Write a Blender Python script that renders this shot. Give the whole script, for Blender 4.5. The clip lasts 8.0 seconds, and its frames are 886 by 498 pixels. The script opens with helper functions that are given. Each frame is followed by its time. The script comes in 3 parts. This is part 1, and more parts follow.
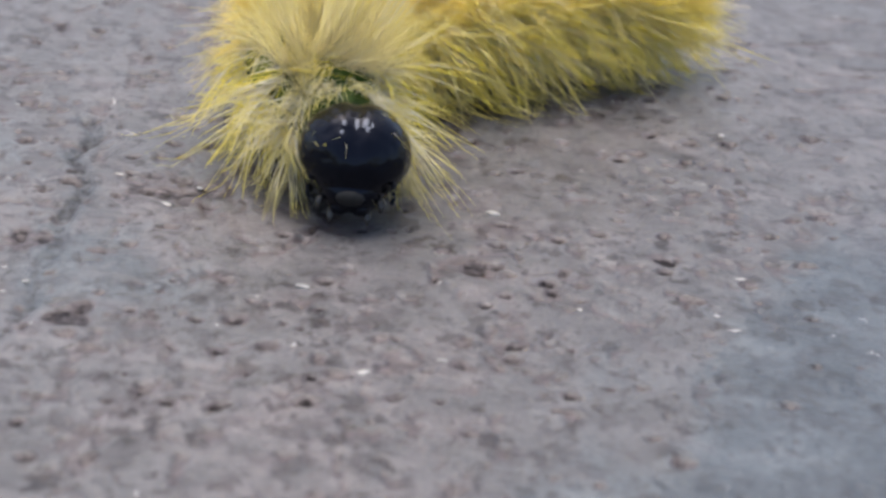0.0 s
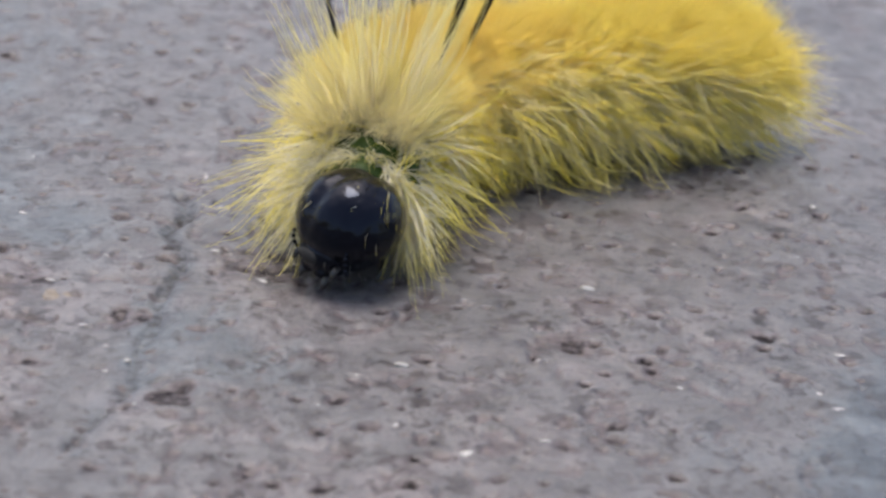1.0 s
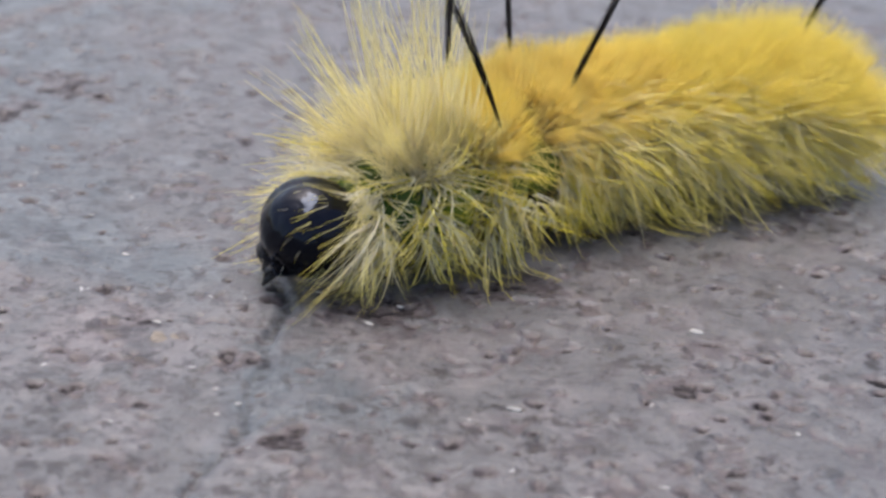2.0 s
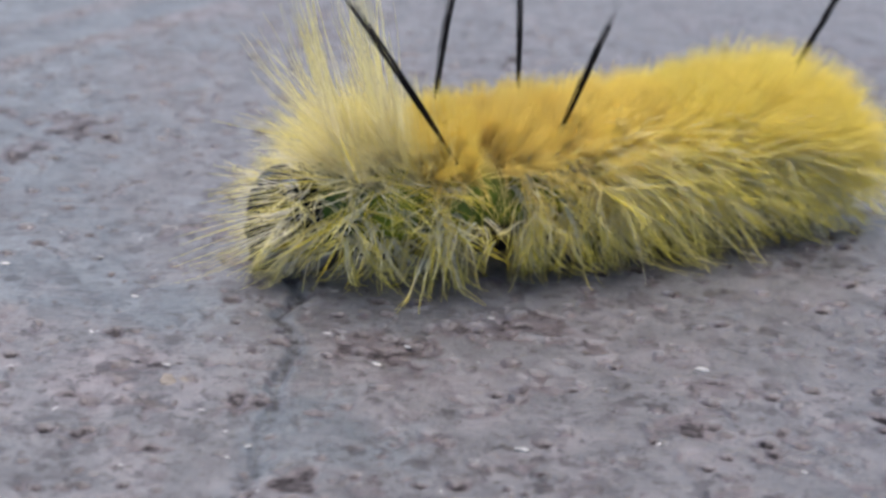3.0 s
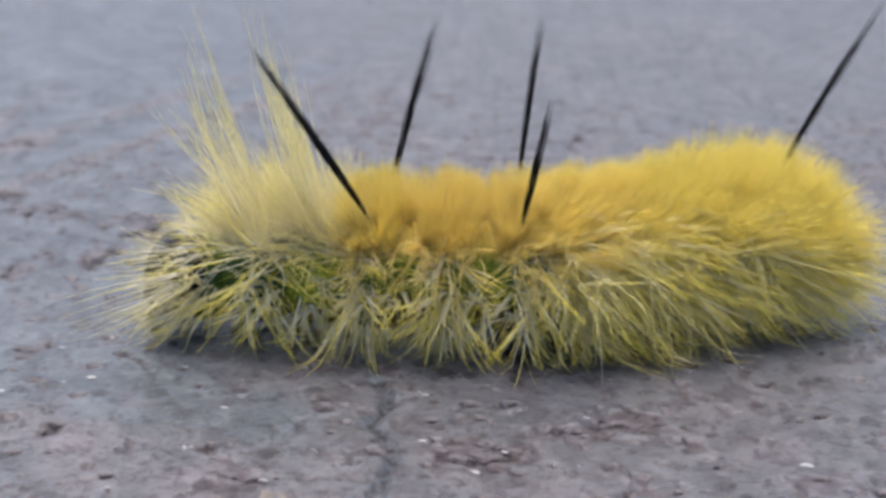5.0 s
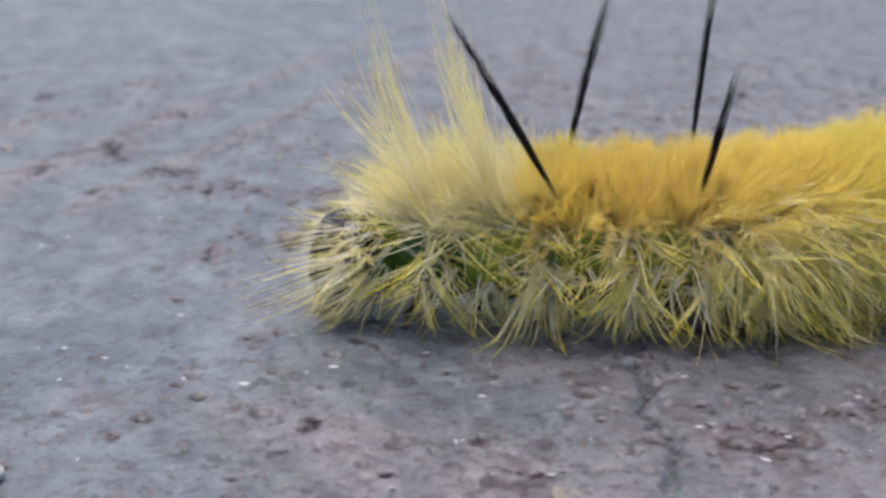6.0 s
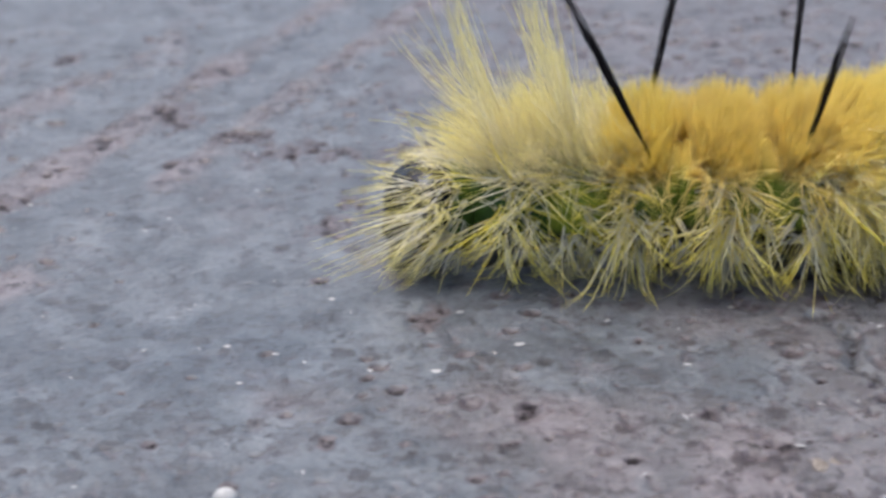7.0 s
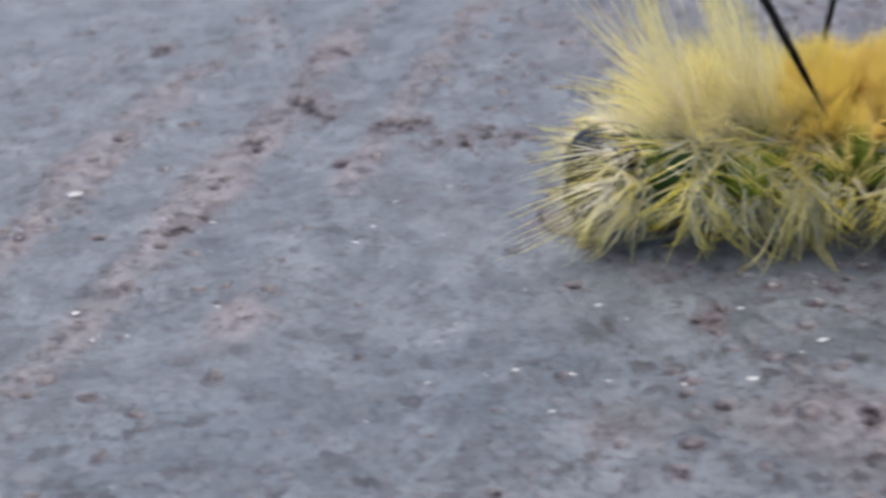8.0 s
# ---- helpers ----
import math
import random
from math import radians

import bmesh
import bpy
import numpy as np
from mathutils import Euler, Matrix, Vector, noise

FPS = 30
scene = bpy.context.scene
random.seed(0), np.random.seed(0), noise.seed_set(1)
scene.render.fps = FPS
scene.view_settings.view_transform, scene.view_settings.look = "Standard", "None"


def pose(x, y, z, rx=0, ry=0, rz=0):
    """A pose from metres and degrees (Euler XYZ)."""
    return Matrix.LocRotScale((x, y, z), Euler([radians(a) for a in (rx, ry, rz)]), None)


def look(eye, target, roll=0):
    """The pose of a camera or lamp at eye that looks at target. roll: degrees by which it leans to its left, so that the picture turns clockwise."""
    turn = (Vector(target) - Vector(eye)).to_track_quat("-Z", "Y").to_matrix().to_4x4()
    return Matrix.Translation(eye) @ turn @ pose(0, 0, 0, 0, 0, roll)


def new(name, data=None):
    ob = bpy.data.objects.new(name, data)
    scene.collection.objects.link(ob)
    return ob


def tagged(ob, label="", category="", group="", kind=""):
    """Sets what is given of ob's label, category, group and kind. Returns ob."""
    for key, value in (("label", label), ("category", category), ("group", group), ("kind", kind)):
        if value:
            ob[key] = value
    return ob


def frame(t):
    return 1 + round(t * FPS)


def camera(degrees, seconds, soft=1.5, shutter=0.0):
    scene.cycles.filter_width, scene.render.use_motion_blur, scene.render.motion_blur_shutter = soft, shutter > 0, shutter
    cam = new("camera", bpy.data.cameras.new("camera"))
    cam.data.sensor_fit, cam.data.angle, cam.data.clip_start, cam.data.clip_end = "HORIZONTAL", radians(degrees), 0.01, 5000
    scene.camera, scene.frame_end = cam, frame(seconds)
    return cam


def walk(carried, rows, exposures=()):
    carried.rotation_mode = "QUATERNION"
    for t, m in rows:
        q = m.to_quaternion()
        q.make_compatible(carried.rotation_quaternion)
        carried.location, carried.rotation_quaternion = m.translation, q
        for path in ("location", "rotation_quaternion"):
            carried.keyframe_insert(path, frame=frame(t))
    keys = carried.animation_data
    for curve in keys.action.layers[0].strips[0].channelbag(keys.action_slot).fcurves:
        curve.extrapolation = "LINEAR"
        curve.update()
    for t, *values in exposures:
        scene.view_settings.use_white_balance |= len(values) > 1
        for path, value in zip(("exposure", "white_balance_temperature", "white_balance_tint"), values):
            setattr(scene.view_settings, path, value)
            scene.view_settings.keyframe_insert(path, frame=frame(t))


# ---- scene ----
# ---- camera: a hand-held close-up that drifts along the caterpillar ----
MM = 0.001
cam = camera(29.29, 8.0, soft=3.0, shutter=0.2)
cam.data.dof.use_dof = True
cam.data.dof.focus_distance = 0.0845
cam.data.dof.aperture_fstop = 82.0

# seconds, x, y, z in millimetres, then yaw, pitch and roll in degrees
PATH = [
    (0.0, -8.27, -77.50, 34.20, -4.53, -25.16, 5.94),
    (0.3, -8.28, -77.27, 34.42, -3.71, -24.30, 5.43),
    (0.5, -8.70, -76.92, 34.45, -3.53, -24.12, 5.30),
    (0.7, -9.33, -76.77, 34.62, -3.14, -24.08, 5.25),
    (1.0, -10.18, -76.91, 34.93, -2.22, -23.50, 4.82),
    (1.2, -11.19, -76.48, 34.74, -1.92, -23.15, 4.78),
    (1.5, -11.87, -76.45, 34.53, -1.21, -22.89, 4.68),
    (1.8, -12.70, -76.29, 34.57, -0.55, -22.71, 4.46),
    (2.0, -12.87, -76.09, 34.56, -0.22, -22.33, 4.13),
    (2.2, -12.81, -75.85, 34.83, 0.01, -22.11, 3.59),
    (3.3, -13.15, -76.53, 35.42, 0.08, -21.16, 3.57),
    (3.5, -13.29, -76.19, 35.14, 0.04, -21.00, 3.55),
    (3.8, -13.03, -75.96, 35.48, 0.13, -20.96, 3.37),
    (4.0, -13.04, -75.45, 35.82, 0.08, -20.86, 3.17),
    (4.2, -13.15, -75.21, 36.16, 0.04, -20.54, 3.12),
    (5.3, -19.85, -73.94, 37.69, 1.86, -19.56, 0.04),
    (5.5, -23.35, -73.36, 37.99, 1.89, -20.11, -0.35),
    (5.8, -26.34, -72.41, 37.92, 1.63, -21.28, -0.14),
    (6.0, -29.37, -71.03, 37.91, 1.15, -21.72, -0.32),
    (6.2, -31.49, -69.87, 38.33, 0.79, -22.03, -0.70),
    (6.5, -37.17, -68.32, 38.84, -1.23, -22.92, -0.73),
    (6.8, -42.26, -66.78, 39.30, -3.87, -24.90, -1.15),
    (7.0, -47.48, -65.18, 40.43, -5.53, -25.46, -1.89),
    (7.3, -53.65, -62.69, 41.02, -8.70, -27.15, -2.31),
    (7.5, -56.64, -59.63, 41.21, -10.20, -27.94, -2.82),
    (7.8, -61.79, -57.37, 42.55, -11.66, -28.52, -3.28),
    (8.0, -67.98, -54.33, 43.37, -11.90, -28.90, -3.77),
]


def camera_pose(x, y, z, yaw, pitch, roll):
    return pose(x * MM, y * MM, z * MM, 90 + pitch, 0, yaw) @ pose(0, 0, 0, 0, 0, roll)


walk(cam, [(row[0], camera_pose(*row[1:])) for row in PATH], exposures=[(0.0, 0.24, 6850, 10), (2.0, 0.25, 6780, 11), (3.3, 0.21, 6480, 11), (8.0, 0.19, 6450, 11)])

# ---- light: an overcast sky ----
world = bpy.data.worlds.new("world")
scene.world = world
world.use_nodes = True
wn = world.node_tree.nodes
sky = wn.new("ShaderNodeTexSky")
sky.sky_type = "NISHITA"
sky.sun_disc = False
sky.sun_elevation = radians(72)
sky.sun_rotation = radians(-30)
sky.dust_density = 4.0
wn["Background"].inputs["Strength"].default_value = 0.26
world.node_tree.links.new(sky.outputs["Color"], wn["Background"].inputs["Color"])

sun = new("sun", bpy.data.lights.new("sun", "SUN"))
sun.data.energy = 2.7
sun.data.angle = radians(28)
sun.data.color = (1.0, 0.96, 0.92)
sun.matrix_world = look((-0.06, 0.03, 1.0), (0, 0, 0))


# ---- materials ----
def material(name, rough=0.6, metal=0.0, spec=0.5):
    m = bpy.data.materials.new(name)
    m.use_nodes = True
    b = m.node_tree.nodes["Principled BSDF"]
    b.inputs["Roughness"].default_value = rough
    b.inputs["Metallic"].default_value = metal
    b.inputs["Specular IOR Level"].default_value = spec
    return m, m.node_tree.nodes, m.node_tree.links, b


def coords(nodes, links, scale=1000.0):
    c = nodes.new("ShaderNodeTexCoord")
    v = nodes.new("ShaderNodeVectorMath")
    v.operation = "SCALE"
    v.inputs["Scale"].default_value = scale
    links.new(c.outputs["Object"], v.inputs[0])
    return v.outputs[0]


def noise_tex(nodes, links, vec, scale, detail=4.0, rough=0.6):
    n = nodes.new("ShaderNodeTexNoise")
    n.inputs["Scale"].default_value = scale
    n.inputs["Detail"].default_value = detail
    n.inputs["Roughness"].default_value = rough
    links.new(vec, n.inputs["Vector"])
    return n.outputs["Fac"]


def ramp(nodes, links, fac, stops):
    r = nodes.new("ShaderNodeValToRGB")
    e = r.color_ramp.elements
    e[0].position, e[0].color = stops[0][0], (*stops[0][1], 1)
    e[1].position, e[1].color = stops[-1][0], (*stops[-1][1], 1)
    for p, c in stops[1:-1]:
        k = e.new(p)
        k.color = (*c, 1)
    links.new(fac, r.inputs[0])
    return r.outputs[0]


def mix(nodes, links, fac, a, b, blend="MIX"):
    x = nodes.new("ShaderNodeMix")
    x.data_type, x.blend_type = "RGBA", blend
    for sock, val in ((x.inputs[0], fac), (x.inputs[6], a), (x.inputs[7], b)):
        if isinstance(val, (int, float)):
            sock.default_value = val
        elif isinstance(val, tuple):
            sock.default_value = (*val, 1)
        else:
            links.new(val, sock)
    return x.outputs[2]


def attribute(nodes, name):
    a = nodes.new("ShaderNodeAttribute")
    a.attribute_name = name
    return a.outputs["Fac"]


def arith(nodes, links, kind, a, b):
    m = nodes.new("ShaderNodeMath")
    m.operation = kind
    for sock, val in zip(m.inputs, (a, b)):
        if isinstance(val, (int, float)):
            sock.default_value = val
        else:
            links.new(val, sock)
    return m.outputs[0]


def grains(nodes, links, vec, scale, most, edge, rare=2.5):
    """Irregular grains of many sizes: 1 inside them, 0 outside."""
    g = nodes.new("ShaderNodeTexVoronoi")
    g.inputs["Scale"].default_value = scale
    links.new(vec, g.inputs["Vector"])
    part_rgb = nodes.new("ShaderNodeSeparateColor")
    links.new(g.outputs["Color"], part_rgb.inputs[0])
    size = arith(nodes, links, "MULTIPLY", arith(nodes, links, "POWER", part_rgb.outputs[0], rare), most)
    rest = arith(nodes, links, "SUBTRACT", g.outputs["Distance"], size)
    return ramp(nodes, links, rest, [(0.0, (1, 1, 1)), (edge, (0, 0, 0))])


def concrete_material():
    m, n, l, b = material("concrete", 0.44, 0, 0.4)
    v = coords(n, l)
    shift = n.new("ShaderNodeVectorMath")
    shift.operation = "MULTIPLY_ADD"
    wave = n.new("ShaderNodeTexNoise")
    wave.inputs["Scale"].default_value = 1.6
    wave.inputs["Detail"].default_value = 4.0
    l.new(v, wave.inputs["Vector"])
    l.new(wave.outputs["Color"], shift.inputs[0])
    shift.inputs[1].default_value = (1.9, 1.5, 1.5)
    l.new(v, shift.inputs[2])
    warped = shift.outputs[0]
    fine = noise_tex(n, l, v, 2.4, 6, 0.66)
    mild = noise_tex(n, l, warped, 0.42, 6, 0.62)
    # cement paste, its bluish skin and pinkish bare sand
    paste = ramp(n, l, mild, [(0.34, (0.052, 0.053, 0.058)), (0.5, (0.072, 0.072, 0.077)), (0.66, (0.098, 0.096, 0.101))])
    blue = ramp(n, l, noise_tex(n, l, warped, 0.30, 6, 0.62), [(0.34, (0.041, 0.049, 0.058)), (0.5, (0.061, 0.071, 0.081)), (0.66, (0.090, 0.102, 0.112))])
    col = mix(n, l, ramp(n, l, arith(n, l, "ADD", attribute(n, "slurry"), arith(n, l, "MULTIPLY", mild, 0.9)), [(0.60, (0, 0, 0)), (0.94, (1, 1, 1))]), paste, blue)
    bare = ramp(n, l, noise_tex(n, l, v, 1.1, 6, 0.66), [(0.34, (0.066, 0.057, 0.061)), (0.5, (0.100, 0.089, 0.093)), (0.66, (0.142, 0.128, 0.133))])
    col = mix(n, l, ramp(n, l, arith(n, l, "ADD", attribute(n, "bare"), arith(n, l, "MULTIPLY", mild, 0.8)), [(0.60, (0, 0, 0)), (1.1, (0.8, 0.8, 0.8))]), col, bare)
    col = mix(n, l, 1.0, col, ramp(n, l, fine, [(0.34, (1.06, 1.06, 1.07)), (0.5, (1.23, 1.23, 1.23)), (0.66, (1.40, 1.40, 1.39))]), "MULTIPLY")
    # dark purplish flecks of many sizes, thinner where the cement skin lies
    worn_share = n.new("ShaderNodeMapRange")
    worn_share.inputs["To Min"].default_value = 1.0
    worn_share.inputs["To Max"].default_value = 0.62
    l.new(attribute(n, "slurry"), worn_share.inputs[0])
    area = ramp(n, l, noise_tex(n, l, v, 0.15, 4, 0.6), [(0.36, (0.55, 0.55, 0.55)), (0.58, (1, 1, 1))])
    area = mix(n, l, 1.0, area, worn_share.outputs[0], "MULTIPLY")
    broad = ramp(n, l, noise_tex(n, l, warped, 0.70, 3, 0.55), [(0.535, (0, 0, 0)), (0.61, (1, 1, 1))])
    small = ramp(n, l, noise_tex(n, l, warped, 1.5, 3, 0.6), [(0.585, (0, 0, 0)), (0.625, (1, 1, 1))])
    specks = grains(n, l, warped, 0.72, 0.42, 0.06, 1.5)
    tiny = grains(n, l, warped, 1.9, 0.46, 0.08, 1.5)
    for mask, tint in ((broad, (0.62, 0.57, 0.60)), (small, (0.60, 0.55, 0.58)), (specks, (0.30, 0.25, 0.28)), (tiny, (0.36, 0.33, 0.35))):
        col = mix(n, l, 1.0, col, mix(n, l, mix(n, l, 1.0, mask, area, "MULTIPLY"), (1, 1, 1), tint), "MULTIPLY")
    # brown grime in hollows, with a ragged edge
    ragged = arith(n, l, "MULTIPLY", arith(n, l, "SUBTRACT", noise_tex(n, l, v, 2.2, 5, 0.7), 0.5), 1.7)
    grime = ramp(n, l, arith(n, l, "ADD", attribute(n, "dirt"), ragged), [(0.30, (0, 0, 0)), (0.68, (0.88, 0.88, 0.88))])
    col = mix(n, l, grime, col, ramp(n, l, fine, [(0.38, (0.038, 0.029, 0.033)), (0.62, (0.094, 0.076, 0.081))]))
    # near-black colour in the pits, chipped hollows, stain specks and crack
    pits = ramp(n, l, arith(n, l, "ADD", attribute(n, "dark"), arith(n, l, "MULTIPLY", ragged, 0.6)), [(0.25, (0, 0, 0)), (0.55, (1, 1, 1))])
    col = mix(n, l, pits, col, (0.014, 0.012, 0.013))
    gloss = n.new("ShaderNodeMapRange")
    gloss.inputs["To Min"].default_value = 0.5
    gloss.inputs["To Max"].default_value = 0.04
    l.new(pits, gloss.inputs[0])
    l.new(gloss.outputs[0], b.inputs["Specular IOR Level"])
    pale = grains(n, l, warped, 0.62, 0.085, 0.03, 3.5)
    col = mix(n, l, pale, col, (0.36, 0.355, 0.35))
    # old damp stains, slate blue, and painted shade under the caterpillar's front
    col = mix(n, l, 1.0, col, mix(n, l, ramp(n, l, arith(n, l, "ADD", attribute(n, "damp_and_shade"), arith(n, l, "MULTIPLY", arith(n, l, "SUBTRACT", mild, 0.5), 1.2)), [(0.2, (0, 0, 0)), (0.8, (1, 1, 1))]), (0.94, 0.93, 0.94), (0.68, 0.72, 0.78)), "MULTIPLY")
    l.new(col, b.inputs["Base Color"])
    bump = n.new("ShaderNodeBump")
    bump.inputs["Distance"].default_value = 0.00022
    bump.inputs["Strength"].default_value = 0.7
    relief = arith(n, l, "ADD", arith(n, l, "MULTIPLY", fine, 0.6), mild)
    l.new(arith(n, l, "SUBTRACT", relief, arith(n, l, "MULTIPLY", small, 0.25)), bump.inputs["Height"])
    l.new(bump.outputs[0], b.inputs["Normal"])
    return m


def hair_material(name, root, middle, tip, through_light=0.35, odd=None, turn=0.45):
    m, n, l, b = material(name, 0.5, 0, 0.3)
    col = ramp(n, l, attribute(n, "along"), [(0.0, root), (turn, middle), (1.0, tip)])
    if odd:
        col = mix(n, l, ramp(n, l, attribute(n, "chance"), [(0.68, (0, 0, 0)), (0.78, (0.85, 0.85, 0.85))]), col, odd)
    shade = ramp(n, l, arith(n, l, "FRACT", arith(n, l, "MULTIPLY", attribute(n, "chance"), 7.3), 0.0), [(0.0, (0.86, 0.85, 0.84)), (1.0, (1.02, 1.02, 1.02))])
    col = mix(n, l, 1.0, col, shade, "MULTIPLY")
    l.new(col, b.inputs["Base Color"])
    t = n.new("ShaderNodeBsdfTranslucent")
    l.new(col, t.inputs["Color"])
    s = n.new("ShaderNodeMixShader")
    s.inputs[0].default_value = through_light
    l.new(b.outputs[0], s.inputs[1])
    l.new(t.outputs[0], s.inputs[2])
    l.new(s.outputs[0], n["Material Output"].inputs["Surface"])
    return m


def plain_material(name, dark, light, rough, spec=0.5, scale=2.0, bump_mm=0.05, detail=5.0):
    m, n, l, b = material(name, rough, 0, spec)
    v = coords(n, l)
    f = noise_tex(n, l, v, scale, detail, 0.6)
    l.new(ramp(n, l, f, [(0.3, dark), (0.7, light)]), b.inputs["Base Color"])
    bump = n.new("ShaderNodeBump")
    bump.inputs["Distance"].default_value = bump_mm * MM
    bump.inputs["Strength"].default_value = 0.6
    l.new(f, bump.inputs["Height"])
    l.new(bump.outputs[0], b.inputs["Normal"])
    return m


CONCRETE = concrete_material()
HAIR_TAWNY = hair_material("tawny_hair", (0.98, 0.87, 0.46), (0.98, 0.855, 0.40), (0.98, 0.865, 0.38), 0.70)
HAIR_GOLD = hair_material("golden_hair", (0.98, 0.88, 0.46), (0.985, 0.870, 0.39), (0.985, 0.875, 0.36), 0.70)
HAIR_LEMON = hair_material("lemon_hair", (0.98, 0.90, 0.46), (0.985, 0.892, 0.39), (0.985, 0.895, 0.36), 0.70)
HAIR_PALE = hair_material("pale_hair", (0.98, 0.955, 0.84), (0.99, 0.945, 0.73), (0.99, 0.93, 0.48), 0.76)
HAIR_SIDE = hair_material("side_hair", (0.98, 0.97, 0.93), (0.98, 0.95, 0.80), (0.97, 0.86, 0.04), 0.62, (0.97, 0.88, 0.16), 0.52)
HAIR_FLANK = hair_material("flank_hair", (0.98, 0.96, 0.84), (0.985, 0.93, 0.60), (0.975, 0.89, 0.20), 0.80, (0.98, 0.95, 0.82), 0.5)
HAIR_COLLAR = hair_material("collar_hair", (0.98, 0.97, 0.92), (0.98, 0.95, 0.82), (0.97, 0.88, 0.16), 0.64, (0.97, 0.91, 0.48), 0.60)
HAIR_GREY = hair_material("grey_hair", (0.015, 0.014, 0.014), (0.03, 0.03, 0.03), (0.30, 0.29, 0.25), 0.1)
HAIR_BLACK = hair_material("black_hair", (0.012, 0.010, 0.010), (0.014, 0.011, 0.011), (0.022, 0.020, 0.024), 0.05)
HAIR_BLACK.node_tree.nodes["Principled BSDF"].inputs["Specular IOR Level"].default_value = 0.12


def back_skin(name, low, high, dark_green, light_green, belly=-0.9):
    """Skin that is green on the flanks and yellow on the back, with the shade below painted in as black from belly
    down, in millimetres over the ring's middle.
    """
    m, n, l, b = material(name, 0.45, 0, 0.22)
    v = coords(n, l)
    f = noise_tex(n, l, v, 1.5, 5, 0.6)
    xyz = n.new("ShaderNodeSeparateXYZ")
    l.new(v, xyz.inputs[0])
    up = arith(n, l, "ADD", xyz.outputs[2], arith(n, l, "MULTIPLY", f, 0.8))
    green = ramp(n, l, f, [(0.3, dark_green), (0.7, light_green)])
    yellow = ramp(n, l, f, [(0.3, (0.36, 0.26, 0.05)), (0.7, (0.52, 0.40, 0.10))])
    share = n.new("ShaderNodeMapRange")
    share.inputs["From Min"].default_value = low
    share.inputs["From Max"].default_value = high
    l.new(up, share.inputs[0])
    # the shade under the body, put into the skin colour
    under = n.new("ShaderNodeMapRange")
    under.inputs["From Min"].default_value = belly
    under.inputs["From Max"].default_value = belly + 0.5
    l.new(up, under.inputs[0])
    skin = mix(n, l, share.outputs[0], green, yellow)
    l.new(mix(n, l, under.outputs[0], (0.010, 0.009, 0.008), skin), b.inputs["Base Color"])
    bump = n.new("ShaderNodeBump")
    bump.inputs["Distance"].default_value = 0.12 * MM
    bump.inputs["Strength"].default_value = 0.7
    l.new(f, bump.inputs["Height"])
    l.new(bump.outputs[0], b.inputs["Normal"])
    return m


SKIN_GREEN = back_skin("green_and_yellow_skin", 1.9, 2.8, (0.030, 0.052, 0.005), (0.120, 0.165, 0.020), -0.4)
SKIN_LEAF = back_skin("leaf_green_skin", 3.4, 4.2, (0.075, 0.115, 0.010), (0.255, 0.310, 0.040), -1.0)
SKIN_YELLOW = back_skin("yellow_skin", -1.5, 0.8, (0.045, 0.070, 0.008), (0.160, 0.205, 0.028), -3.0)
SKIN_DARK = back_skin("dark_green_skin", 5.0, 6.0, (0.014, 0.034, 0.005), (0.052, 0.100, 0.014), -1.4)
SHELL_BLACK = plain_material("black_shell", (0.0015, 0.0015, 0.002), (0.0025, 0.0025, 0.0035), 0.08, 0.24, 1.0, 0.28, 1.4)
SHELL_BLACK.node_tree.nodes["Principled BSDF"].inputs["Specular Tint"].default_value = (0.62, 0.72, 1.0, 1)
LEG_BLACK = plain_material("black_leg", (0.006, 0.006, 0.006), (0.02, 0.018, 0.018), 0.35)
MOUTH_GREY = plain_material("grey_labrum", (0.010, 0.010, 0.010), (0.026, 0.025, 0.024), 0.5, 0.2)
STONE_WHITE = plain_material("white_grit", (0.22, 0.218, 0.21), (0.42, 0.415, 0.40), 0.5)
STONE_BROWN = plain_material("brown_grit", (0.10, 0.082, 0.066), (0.20, 0.17, 0.14), 0.6)


# ---- mesh builders ----
def mesh_from(name, verts, faces, mat, smooth=True, floats=None):
    """A mesh from arrays: verts (n, 3) in metres, faces (m, 4) of indices."""
    verts, faces = np.asarray(verts, np.float32), np.asarray(faces, np.int32)
    me = bpy.data.meshes.new(name)
    k = faces.shape[1]
    me.vertices.add(len(verts))
    me.vertices.foreach_set("co", verts.ravel())
    me.loops.add(faces.size)
    me.loops.foreach_set("vertex_index", faces.ravel())
    me.polygons.add(len(faces))
    me.polygons.foreach_set("loop_start", np.arange(0, faces.size, k, dtype=np.int32))
    me.polygons.foreach_set("use_smooth", np.full(len(faces), smooth, dtype=bool))
    for key, values in (floats or {}).items():
        me.attributes.new(key, "FLOAT", "POINT").data.foreach_set("value", np.asarray(values, np.float32).ravel())
    me.materials.append(mat)
    me.update(calc_edges=True)
    return me


def part(name, me, parent, label=""):
    ob = new(name, me)
    ob.parent = parent
    return tagged(ob, label) if label else ob


def unit(v):
    return v / np.maximum(np.linalg.norm(v, axis=-1, keepdims=True), 1e-9)


